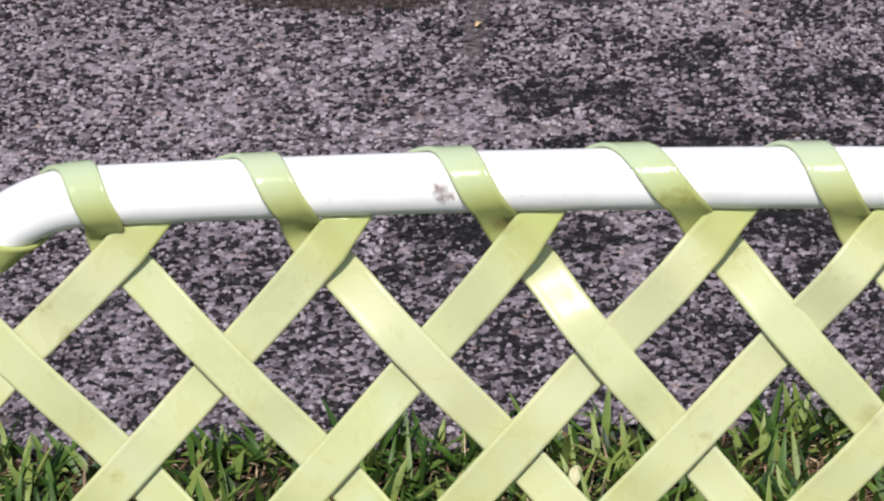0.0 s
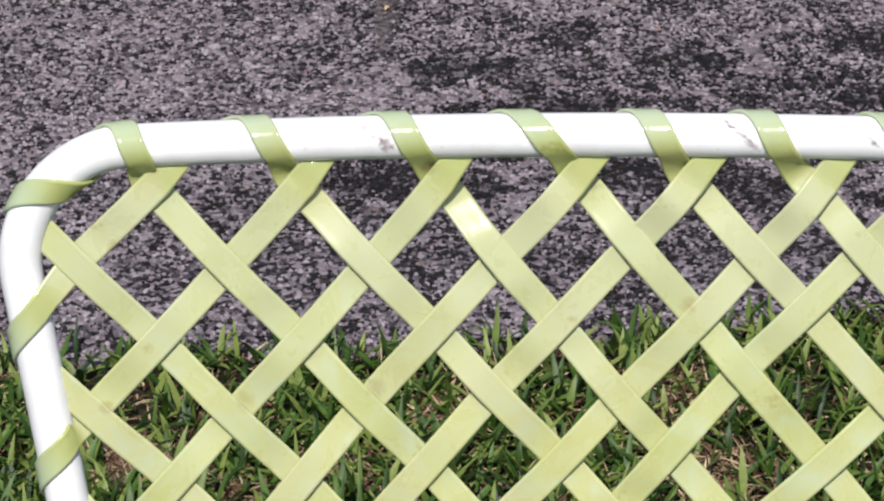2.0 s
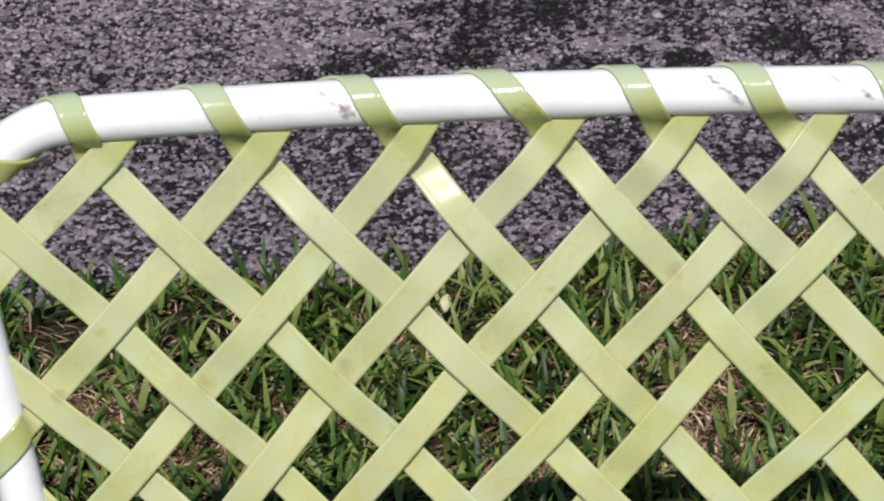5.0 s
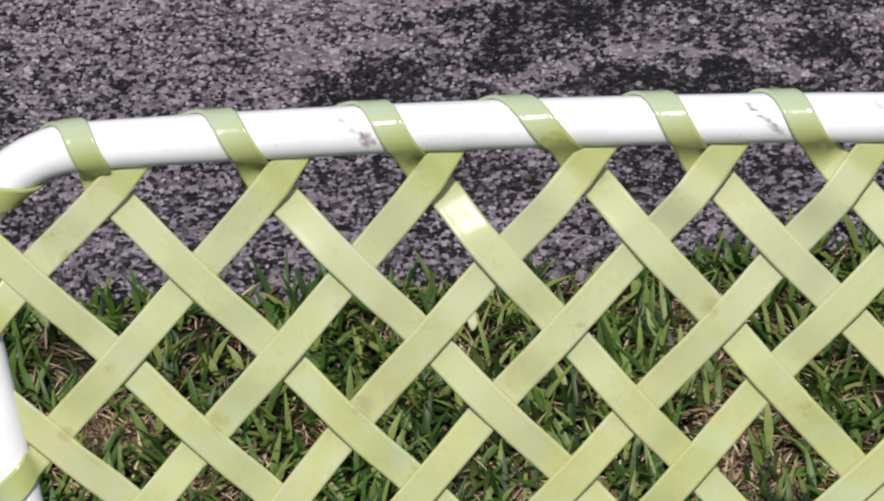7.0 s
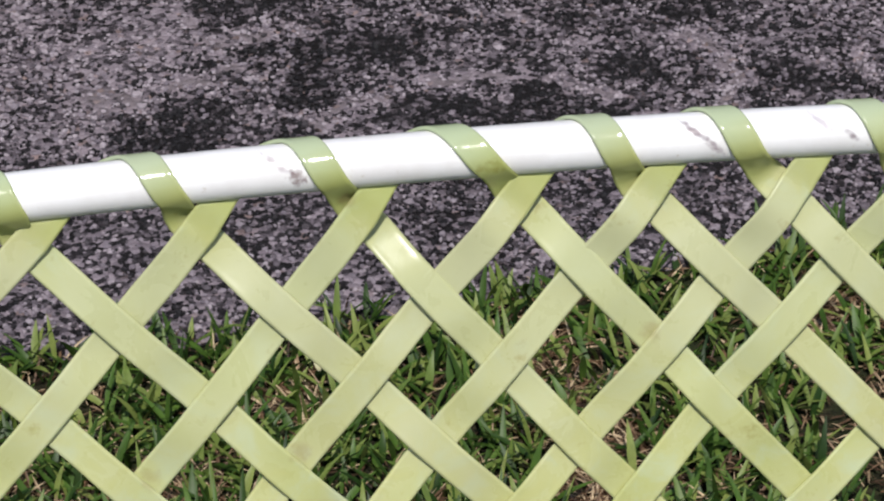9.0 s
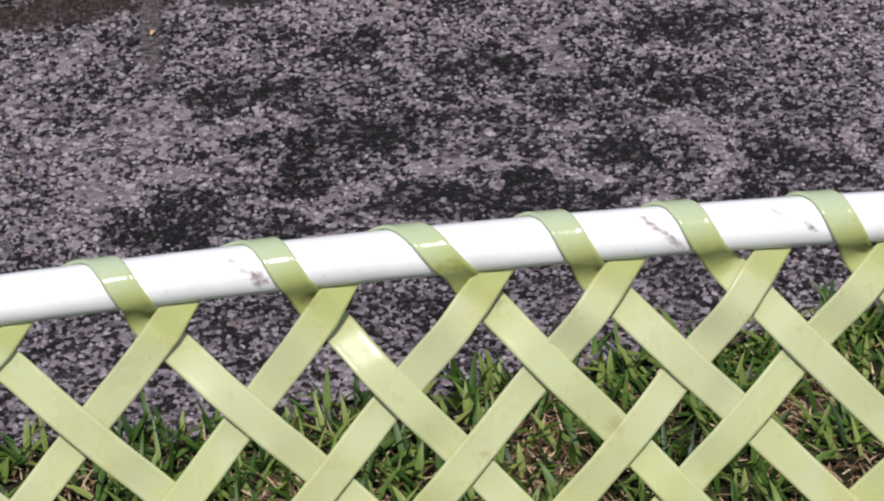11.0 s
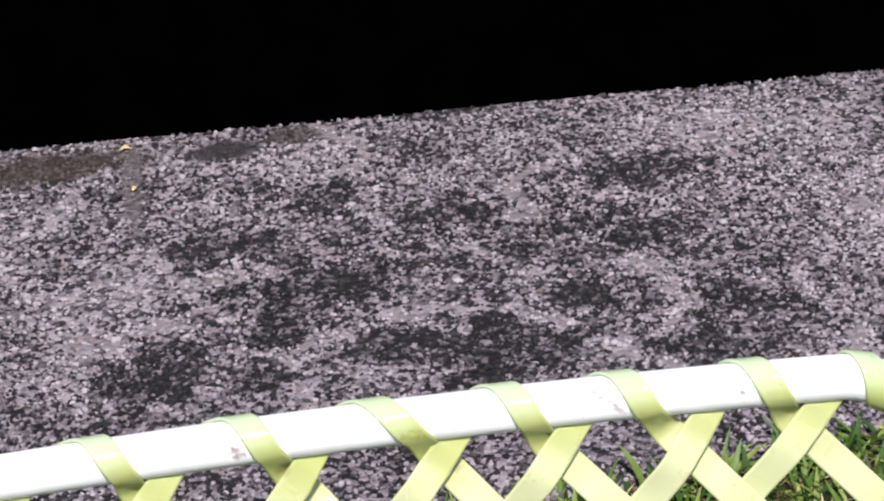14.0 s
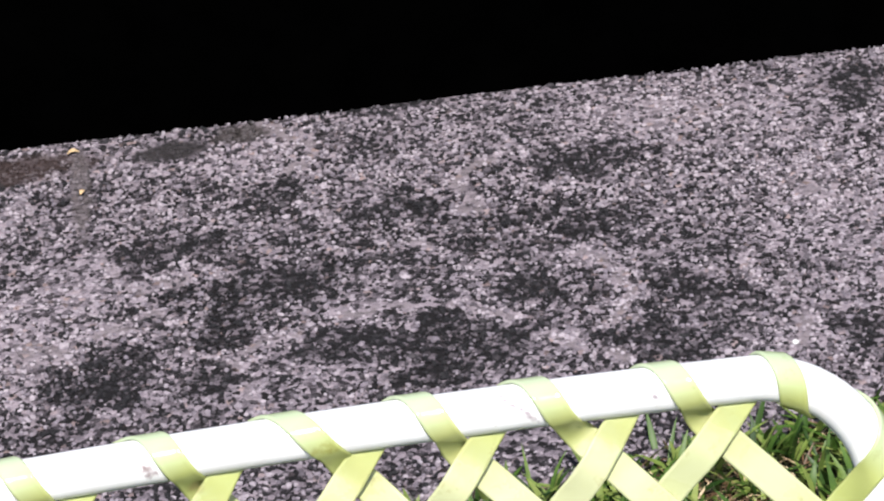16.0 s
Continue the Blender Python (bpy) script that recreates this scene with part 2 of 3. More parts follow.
def make_paint():
    m, nt, b = material("white_enamel", 0.22, 0.5)
    co = coords(nt)
    n = noise_tex(nt, co, 35.0, 4.0)
    n2 = noise_tex(nt, co, 260.0, 3.0)
    col = ramp(nt, n.outputs[0], (0.3, (0.78, 0.76, 0.75)), (0.6, (0.86, 0.85, 0.85)))
    grit = ramp(nt, n2.outputs[0], (0.68, (1, 1, 1)), (0.80, (0.80, 0.76, 0.70)))
    col = mix(nt, 1.0, col, grit, "MULTIPLY")
    # paint rubbed through beside some of the straps
    for a, bb, ln, wd, c, k in ((0.0460, -0.0190, 0.014, 0.0022, (0.42, 0.36, 0.38), 0.75), (0.0545, -0.0125, 0.0075, 0.0055, (0.16, 0.09, 0.09), 0.95),
                                (0.2725, -0.0190, 0.014, 0.0020, (0.22, 0.17, 0.19), 0.9), (0.2805, -0.0112, 0.008, 0.0026, (0.30, 0.24, 0.26), 0.85),
                                (0.3400, -0.0195, 0.012, 0.0020, (0.45, 0.40, 0.44), 0.7), (0.3545, -0.0128, 0.008, 0.0022, (0.24, 0.19, 0.21), 0.85)):
        col = mix(nt, math_node(nt, "MULTIPLY", blotch(nt, co, a, bb, 0.010, ln, wd, 0.9), k), col, c)
    nt.links.new(col, b.inputs["Base Color"])
    bump(nt, b, n.outputs[0], 0.15, 0.001)
    return m


def make_vinyl():
    m, nt, b = material("lime_vinyl", 0.30, 0.5)
    co = coords(nt)
    n = noise_tex(nt, co, 18.0, 4.0)
    n2 = noise_tex(nt, co, 55.0, 5.0, 0.65)
    n3 = noise_tex(nt, co, 240.0, 3.0)
    info = nt.nodes.new("ShaderNodeObjectInfo")
    tone_sheen = nt.nodes.new("ShaderNodeAttribute")
    tone_sheen.attribute_name = "tone_sheen"
    lattice_lime = ramp(nt, n.outputs[0], (0.3, (0.535, 0.560, 0.250)), (0.5, (0.572, 0.588, 0.300)), (0.7, (0.605, 0.615, 0.375)))
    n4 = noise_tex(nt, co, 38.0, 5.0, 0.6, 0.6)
    lattice_lime = mix(nt, ramp(nt, n4.outputs[0], (0.50, (0, 0, 0)), (0.68, (0.7, 0.7, 0.7))), lattice_lime, (0.570, 0.632, 0.445))
    lattice_lime = mix(nt, ramp(nt, n4.outputs[0], (0.34, (0.55, 0.55, 0.55)), (0.46, (0, 0, 0))), lattice_lime, (0.560, 0.560, 0.235))
    # upper straps: pale sky reflection mixed into the colour
    lattice_lime = mix(nt, math_node(nt, "SUBTRACT", tone_sheen.outputs["Fac"], 1.0, True), lattice_lime, mix(nt, n4.outputs[0], (0.545, 0.566, 0.318), (0.612, 0.632, 0.418)))
    rail_lime = ramp(nt, n.outputs[0], (0.3, (0.445, 0.485, 0.175)), (0.7, (0.51, 0.54, 0.225)))
    # bluish sky sheen on the wraps' upper side, painted into their colour
    sky_sheen = math_node(nt, "MULTIPLY", tone_sheen.outputs["Fac"], -1.0, True)
    rail_lime = mix(nt, sky_sheen, rail_lime, (0.515, 0.595, 0.415))
    col = mix(nt, math_node(nt, "MULTIPLY", tone_sheen.outputs["Fac"], 1.0, True), rail_lime, lattice_lime)
    grime = ramp(nt, n2.outputs[0], (0.63, (1, 1, 1)), (0.75, (0.80, 0.74, 0.62)))
    col = mix(nt, 1.0, col, grime, "MULTIPLY")
    for a, bb, rad, k in ((0.0458, 0.1474, 0.0075, 0.42), (-0.0372, 0.1545, 0.0075, 0.38), (0.2425, 0.0935, 0.0065, 0.36), (-0.1265, 0.1591, 0.005, 0.35), (0.2975, 0.0150, 0.007, 0.85), (0.372, 0.014, 0.005, 0.5), (0.081, 0.004, 0.006, 0.55), (0.158, 0.000, 0.006, 0.35), (-0.1180, 0.055, 0.005, 0.4)):
        col = mix(nt, math_node(nt, "MULTIPLY", blotch(nt, co, a, bb, 0.002, rad, rad, 0.9, 120.0), k), col, (0.34, 0.26, 0.12))
    tint = ramp(nt, info.outputs["Random"], (0.0, (0.96, 0.975, 0.85)), (1.0, (1.01, 0.99, 0.94)))
    col = mix(nt, 1.0, col, tint, "MULTIPLY")
    nt.links.new(col, b.inputs["Base Color"])
    rubbed = ramp(nt, n4.outputs[0], (0.35, (0.24, 0.24, 0.24)), (0.65, (0.36, 0.36, 0.36)))
    nt.links.new(mix(nt, math_node(nt, "MULTIPLY", tone_sheen.outputs["Fac"], 1.0, True), (0.13, 0.13, 0.13), rubbed), b.inputs["Roughness"])
    bump(nt, b, math_node(nt, "ADD", n2.outputs[0], math_node(nt, "MULTIPLY", n3.outputs[0], 0.3)), 0.08, 0.002)
    tr = nt.nodes.new("ShaderNodeBsdfTranslucent")
    nt.links.new(col, tr.inputs[0])
    ms = nt.nodes.new("ShaderNodeMixShader")
    ms.inputs[0].default_value = 0.18
    nt.links.new(b.outputs[0], ms.inputs[1])
    nt.links.new(tr.outputs[0], ms.inputs[2])
    nt.links.new(ms.outputs[0], nt.nodes["Material Output"].inputs[0])
    return m


# near-zero colour that keeps the added slab black
def make_black():
    m, nt, b = material("near_black", 1.0, 0.0)
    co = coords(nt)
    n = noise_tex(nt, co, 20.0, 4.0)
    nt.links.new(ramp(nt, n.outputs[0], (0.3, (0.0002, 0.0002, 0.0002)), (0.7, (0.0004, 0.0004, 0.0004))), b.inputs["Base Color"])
    return m


ASPHALT, STONE, SOIL = make_asphalt(), make_stone(), make_soil()
BLADE = make_blade("grass_blade", (0.012, 0.036, 0.005), (0.074, 0.146, 0.022), (0.25, 0.30, 0.080), 0.18)
STRAW = make_blade("dry_straw", (0.034, 0.018, 0.011), (0.21, 0.122, 0.072), (0.70, 0.54, 0.36), 0.15)
PAINT, VINYL, BLACK = make_paint(), make_vinyl(), make_black()


# ---- mesh helpers ----
def mesh_object(name, verts, faces, mat, smooth=True):
    me = bpy.data.meshes.new(name)
    me.from_pydata(verts, [], faces)
    me.materials.append(mat)
    if smooth:
        me.shade_smooth()
    me.update()
    return new(name, me)


def under(ob, parent, label=""):
    ob.parent = parent
    if label:
        ob["label"] = label
    return ob


# ---- large structure ----
def verge(x):
    """Where the asphalt ends and the grass begins."""
    k = min(0.95, max(-0.75, x))
    return 0.8010 + 0.0870 * k + 0.0800 * k * k + 0.06 * (x - k)


BLACK_EDGE = lambda x: 1.659 - 0.060 * x


def make_ground():
    # one sheet of soil to the horizon, fine near the chair
    xs = [-400, -60, -12, -4] + [-2 + 0.1 * i for i in range(41)] + [4, 12, 60, 400]
    ys = [-400, -60, -12, -4] + [-2 + 0.1 * i for i in range(41)] + [4, 12, 60, 400]
    verts = [(x, y, -0.012 + 0.006 * noise.noise((x * 3, y * 3, 0))) for y in ys for x in xs]
    n = len(xs)
    faces = [(j * n + i, j * n + i + 1, (j + 1) * n + i + 1, (j + 1) * n + i) for j in range(len(ys) - 1) for i in range(n - 1)]
    return tagged(mesh_object("ground", verts, faces, SOIL), "bare brown soil under a rough lawn", "ground", kind="structure")


def make_road():
    # a slab with a broken edge along the grass and a gently uneven top
    xs = [-8, -4, -2.5, -1.5, -1.0] + [-0.75 + 0.006 * i for i in range(318)] + [1.3, 1.6, 2.0, 2.6, 4, 8]
    rows = 180
    verts, faces = [], []
    for j in range(rows):
        f = j / (rows - 1)
        for x in xs:
            y0 = verge(x) + 0.012 * noise.noise((x * 9, 3.1, 0)) + 0.006 * noise.noise((x * 40, 7.7, 0))
            y = y0 + (2.05 - y0) * f
            z = 0.0025 * noise.noise((x * 7, y * 7, 2.0)) + 0.0012 * noise.noise((x * 40, y * 40, 5.0))
            verts.append((x, y, z))
    n = len(xs)
    faces = [(j * n + i, j * n + i + 1, (j + 1) * n + i + 1, (j + 1) * n + i) for j in range(rows - 1) for i in range(n - 1)]
    base = len(verts)
    for i, x in enumerate(xs):
        verts.append((x, verts[i][1] - 0.004, -0.03))
    faces += [(base + i, base + i + 1, i + 1, i) for i in range(n - 1)]
    ob = mesh_object("road", verts, faces, ASPHALT)
    p = np.array(verts)
    ob.data.attributes.new("wear", "FLOAT", "POINT").data.foreach_set("value", wear(p[:, 0], p[:, 1]))
    return tagged(ob, "weathered grey asphalt with bare pale grit and dark patches", "road", kind="structure")


def make_grit(road):
    # bare stones that stand out of the asphalt: one joined mesh
    rng = np.random.default_rng(4)
    ico = bmesh.new()
    bmesh.ops.create_icosphere(ico, subdivisions=1, radius=1.0)
    tv = np.array([v.co[:] for v in ico.verts])
    foot = min(ico.verts, key=lambda q: q.co.z)
    tf = np.array([[v.index for v in f.verts] for f in ico.faces if foot not in f.verts])
    ico.free()
    n = 48000
    x = rng.uniform(-0.75, 1.15, n)
    y0 = np.array([verge(a) for a in x])
    y = y0 + (BLACK_EDGE(x) + 0.004 - y0) * rng.uniform(0.0, 1.0, n)
    bare = wear(x, y)
    kept = (bare < 0.74) | (rng.uniform(0, 1, n) < 0.35)
    x, y, bare = x[kept], y[kept], bare[kept]
    n = len(x)
    size = rng.uniform(0.0014, 0.0031, n) * np.where(rng.uniform(0, 1, n) < 0.04, 1.6, 1.0)
    ang = rng.uniform(0, 6.283, n)
    stretch = rng.uniform(0.75, 1.3, n)
    wob = rng.uniform(0.75, 1.25, (n, len(tv), 1))
    p = tv[None] * wob * size[:, None, None]
    p[:, :, 0] *= stretch[:, None]
    p[:, :, 2] *= 0.75
    c, s = np.cos(ang)[:, None], np.sin(ang)[:, None]
    q = np.stack([c * p[:, :, 0] - s * p[:, :, 1] + x[:, None], s * p[:, :, 0] + c * p[:, :, 1] + y[:, None], p[:, :, 2] + 0.0009], 2)
    f = (tf[None] + (np.arange(n) * len(tv))[:, None, None]).reshape(-1, 3)
    ob = mesh_object("grit", q.reshape(-1, 3).tolist(), f.tolist(), STONE, smooth=False)
    ob.data.attributes.new("wear", "FLOAT", "POINT").data.foreach_set("value", np.repeat(bare, len(tv)))
    return tagged(ob, "pale stone grit worn bare out of the asphalt", "gravel", kind="stuff")


# added upright slab, a stand-in for the unexplained black beyond the asphalt
def make_black_slab():
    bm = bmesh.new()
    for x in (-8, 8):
        y = BLACK_EDGE(x)
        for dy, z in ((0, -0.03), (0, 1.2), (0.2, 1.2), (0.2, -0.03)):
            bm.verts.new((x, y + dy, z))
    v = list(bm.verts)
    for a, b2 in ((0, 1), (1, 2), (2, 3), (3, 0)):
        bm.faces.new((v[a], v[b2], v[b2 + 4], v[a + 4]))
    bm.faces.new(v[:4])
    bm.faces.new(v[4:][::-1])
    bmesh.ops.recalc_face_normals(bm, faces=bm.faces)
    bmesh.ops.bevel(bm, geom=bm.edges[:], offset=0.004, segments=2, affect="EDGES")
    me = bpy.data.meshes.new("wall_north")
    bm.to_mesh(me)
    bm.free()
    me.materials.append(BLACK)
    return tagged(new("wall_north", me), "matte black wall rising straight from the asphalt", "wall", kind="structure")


make_ground()
road = make_road()
make_grit(road)
make_black_slab()

# ---- the woven chair back ----
TUBE_R = 0.0138


def crown(a):
    """The centre of the gently arched top rail, down the back, at a along it."""
    return -0.0155 + 0.080 * (a - 0.165) ** 2


def rail_path():
    """The bent tube's centre line in the plane of the back: up the left leg, over the top, down the right leg, with its length."""
    taper = 0.15
    left = lambda b: -0.1775 + taper * (b - 0.06)
    right = lambda b: 0.4865 - taper * (b - 0.06)
    top, foot, r = -0.0152, 0.640, 0.072
    cl, cr = Vector((left(top), top)), Vector((right(top), top))
    pts = []

    def fillet(corner, d_in, d_out):
        half = math.acos(max(-1, min(1, d_in.dot(d_out)))) / 2
        t = r * math.tan(half)
        p0, p1 = corner - d_in * t, corner + d_out * t
        m = (-d_in + d_out).normalized()
        centre = corner + m * (r / math.cos(half))
        v0, v1 = p0 - centre, p1 - centre
        n = 20
        return [centre + (v0 * (1 - i / n) + v1 * (i / n)).normalized() * r for i in range(n + 1)]

    up = (cl - Vector((left(foot), foot))).normalized()
    across = Vector((1, 0))
    down = (Vector((right(foot), foot)) - cr).normalized()
    pts.append(Vector((left(foot), foot)))
    arc1, arc2 = fillet(cl, up, across), fillet(cr, across, down)
    for i in range(1, 60):
        pts.append(pts[0].lerp(arc1[0], i / 60))
    pts += arc1
    for i in range(1, 60):
        pts.append(arc1[-1].lerp(arc2[0], i / 60))
    pts += arc2
    end = Vector((right(foot), foot))
    for i in range(1, 61):
        pts.append(arc2[-1].lerp(end, i / 60))
    # the top is arched; its ends ride a little lower
    return [Vector((p.x, p.y + (crown(min(0.47, max(-0.17, p.x))) - top) * min(1.0, max(0.0, 1 - (p.y - 0.06) / 0.4)))) for p in pts]


RAIL = rail_path()
RAIL_S = [0.0]
for p, q in zip(RAIL, RAIL[1:]):
    RAIL_S.append(RAIL_S[-1] + (q - p).length)


def on_rail(s):
    """The rail's centre and its outward direction in the plane, s metres along it."""
    i = max(0, min(len(RAIL) - 2, int(np.searchsorted(RAIL_S, s)) - 1))
    f = (s - RAIL_S[i]) / (RAIL_S[i + 1] - RAIL_S[i])
    t0 = (RAIL[min(i + 1, len(RAIL) - 1)] - RAIL[max(i - 1, 0)]).normalized()
    t1 = (RAIL[min(i + 2, len(RAIL) - 1)] - RAIL[i]).normalized()
    t = t0.lerp(t1, f).normalized()
    return RAIL[i].lerp(RAIL[i + 1], f), Vector((t.y, -t.x))


def rail_s(a=None, b=None, side=0):
    """Length along the rail: at a on the top, or at b down the left (-1) or right (1) leg."""
    best = None
    for s, p in zip(RAIL_S, RAIL):
        if side and (p.x - 0.154) * side < 0:
            continue
        d = abs(p.y - b) if side else abs(p.x - a) + (10 if p.y > 0.005 else 0)
        if best is None or d < best[0]:
            best = (d, s)
    return best[1]


def sweep(points, normals, radius_profile, widths=None):
    """A closed profile (list of (u, v)) carried along 3D points; v follows the normals; widths scale u from point to point."""
    verts, faces = [], []
    n, k = len(points), len(radius_profile)
    for i in range(n):
        t = (points[min(i + 1, n - 1)] - points[max(i - 1, 0)]).normalized()
        nn = (normals[i] - t * normals[i].dot(t)).normalized()
        w = t.cross(nn)
        k_u = widths[i] if widths else 1.0
        for u, v in radius_profile:
            verts.append(points[i] + w * (u * k_u) + nn * v)
    for i in range(n - 1):
        for j in range(k):
            a, b = i * k + j, i * k + (j + 1) % k
            faces.append((a, b, b + k, a + k))
    faces.append(tuple(range(k))[::-1])
    faces.append(tuple((n - 1) * k + j for j in range(k)))
    return verts, faces


CIRCLE = [(TUBE_R * math.cos(2 * math.pi * i / 28), TUBE_R * math.sin(2 * math.pi * i / 28)) for i in range(28)]
FACE = place(0, 0, 1) - place(0, 0, 0)

chair = new("lawn_chair")
chair.location = CHAIR_BASE
tagged(chair, "white tubular lawn chair back woven with lime vinyl straps", "chair")
BASE_INV = Matrix.Translation(-chair.location)


def chair_part(name, verts, faces, mat, label="", smooth=True):
    ob = mesh_object(name, [BASE_INV @ Vector(v) for v in verts], faces, mat, smooth)
    return under(ob, chair, label)


frame_pts = [place(p.x, p.y) for p in RAIL]
v, f = sweep(frame_pts, [FACE] * len(frame_pts), CIRCLE)
tube = chair_part("tube_frame", v, f, PAINT, "bent white enamelled metal tube")
rail_b = 0.45
aL, aR = -0.1775 + 0.15 * (rail_b - 0.06), 0.4865 - 0.15 * (rail_b - 0.06)
low = [place(aL + (aR - aL) * i / 20, rail_b) for i in range(21)]
v, f = sweep(low, [FACE] * 21, [(u * 0.8, w * 0.8) for u, w in CIRCLE])
chair_part("lower_rail", v, f, PAINT)

# the weave: lines in the plane of the back, a = p + m b + q b b, and the b at which each begins, and how far it leans over at the top
L_LINES = {0: (-0.0712, -1.10, 0.0, 0.008, 0.003), 1: (0.0176, -0.945, 0.0, 0.008, 0.003), 2: (0.1030, -0.90, -0.02, 0.008, 0.003), 3: (0.1885, -1.030, 0.50, 0.008, 0.0045), 4: (0.2630, -1.013, 0.331, 0.008, 0.006),
           5: (0.3436, -0.923, -0.079, 0.008, 0.005), 6: (0.4165, -1.12, 0.68, 0.008, 0.006), 7: (0.5520, -1.19, 0.28, 0.063), 8: (0.6353, -1.02, 0.0, 0.165), 9: (0.717, -1.0, 0.0, 0.262),
           10: (0.778, -1.0, 0.0, 0.335), 11: (0.835, -1.0, 0.0, 0.40)}
D_LINES = {-4: (-0.4533, 0.95, 0.0, 0.335), -3: (-0.3643, 0.97, 0.0, 0.225), -2: (-0.3061, 1.05, 0.0, 0.142), -1: (-0.2057, 0.97, 0.0, 0.045), 0: (-0.1089, 0.917, 0.061, 0.028),
           1: (-0.0169, 0.905, 0.052, 0.028), 2: (0.0764, 0.765, 0.249, 0.028), 3: (0.1639, 0.824, 0.0, 0.028), 4: (0.2295, 0.89, 0.0, 0.028), 5: (0.302, 0.852, 0.0, 0.028), 6: (0.3745, 0.88, 0.0, 0.028)}
WAVE, STRAP_W, STRAP_T = 0.0022, 0.0196, 0.0024


def line_a(line, b):
    return line[0] + line[1] * b + line[2] * b * b - (line[4] * math.exp(-(b / 0.03) ** 2) if len(line) > 4 else 0.0)


def solve(fn, lo, hi):
    """Where fn changes its sign between lo and hi."""
    for _ in range(40):
        m = (lo + hi) / 2
        if (fn(m) > 0) == (fn(lo) > 0):
            lo = m
        else:
            hi = m
    return (lo + hi) / 2


def crossings(kind, k):
    """(b, height) of each crossing on one line: D lies over L where their numbers differ by an odd count."""
    out = []
    mine = (L_LINES if kind == "L" else D_LINES)[k]
    for j, other in (D_LINES if kind == "L" else L_LINES).items():
        gap = lambda b: line_a(mine, b) - line_a(other, b)
        if (gap(-0.03) > 0) == (gap(0.47) > 0):
            continue
        b = solve(gap, -0.03, 0.47)
        if b < -0.001 or b < other[3] - 0.03 or b < mine[3] - 0.03:
            continue
        l, d = (k, j) if kind == "L" else (j, k)
        d_over = (l - d) % 2 == 1
        out.append((b, WAVE if d_over == (kind == "D") else -WAVE))
    return sorted(out)


# how far some straps sag back just below the top rail
DIPS = {1: 0.0022, 2: 0.0055, 3: 0.0028, 4: 0.0012}
TWISTS = {0: 0.06, 1: 0.18, 2: 0.30, 3: 0.20, 4: 0.10, 5: 0.10}


def lattice_run(kind, k, b0, b1):
    """Points, normals and tone along one line from b0 to b1, weaving over and under."""
    line = (L_LINES if kind == "L" else D_LINES)[k]
    cr = crossings(kind, k)
    top = 0 <= k <= 6 and kind == "L"
    steps = [b0 + (b1 - b0) * i / max(6, int(abs(b1 - b0) / 0.0026)) for i in range(max(6, int(abs(b1 - b0) / 0.0026)) + 1)]
    if top:
        rest = int((b1 - 0.013) / 0.0026)
        steps = [b0 + (0.013 - b0) * i / 24 for i in range(24)] + [0.013 + (b1 - 0.013) * i / rest for i in range(rest + 1)]
    out = []
    for b in steps:
        c = 0.0
        if cr:
            lo = [q for q in cr if q[0] <= b]
            hi = [q for q in cr if q[0] > b]
            if lo and hi:
                t = (b - lo[-1][0]) / max(1e-6, hi[0][0] - lo[-1][0])
                t = min(1, max(0, (t - 0.2) / 0.6))
                t = t * t * (3 - 2 * t)
                c = lo[-1][1] * (1 - t) + hi[0][1] * t
            else:
                c = (lo or hi)[-1 if lo else 0][1]
        if kind == "D" and k >= 0:
            c -= 0.0028 * math.exp(-((b - 0.007) / 0.009) ** 2)
        if kind == "D" and k in DIPS:
            c -= DIPS[k] * math.exp(-((b - 0.028) / 0.014) ** 2)
        if top:
            c += 0.0012 * math.exp(-((b - 0.005) / 0.008) ** 2)
            if k >= 3:
                c += (0.0018 if k == 6 else 0.0042) * math.exp(-((b - 0.029) / (0.009 if b < 0.029 else 0.022)) ** 2)
        up = FACE.copy()
        if kind == "D" and k in TWISTS:
            up = (up + (place(0.7, -0.7) - place(0, 0)) * TWISTS[k] * math.exp(-((b - 0.042) / 0.034) ** 2)).normalized()
        # deeper lime next to the rail; over 1, sky reflection painted as paler lime
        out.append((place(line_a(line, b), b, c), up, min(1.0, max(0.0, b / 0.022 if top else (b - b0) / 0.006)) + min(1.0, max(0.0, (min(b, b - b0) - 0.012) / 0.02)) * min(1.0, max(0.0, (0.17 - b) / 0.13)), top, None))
    return out


def wrap_run(*knots):
    """The strap round the tube. Knots: (angle, length along the rail); 270 is under the tube behind, 90 its outer side, -90 under it in front."""
    th0, th1 = knots[0][0], knots[-1][0]
    n = int(abs(th1 - th0) / 7)
    r = TUBE_R + 0.0011
    xs, ys = [-k[0] for k in knots], [k[1] for k in knots]
    out = []
    for i in range(n + 1):
        deg = th0 + (th1 - th0) * i / n
        s = sum(float(np.interp(-deg + d, xs, ys)) for d in (-24, -12, 0, 12, 24)) / 5 if 0.1 < i / n < 0.9 else float(np.interp(-deg, xs, ys))
        th = radians(deg)
        p, o = on_rail(s)
        q = p + o * (r * math.sin(th))
        rad = place(o.x * math.sin(th), o.y * math.sin(th), math.cos(th)) - place(0, 0, 0)
        # negative tone: painted sky sheen, strongest on the tube's outer side
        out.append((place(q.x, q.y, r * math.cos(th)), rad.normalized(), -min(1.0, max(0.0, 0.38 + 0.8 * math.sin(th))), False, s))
    return out


GATHER = place(0.7071, 0.7071) - place(0, 0)


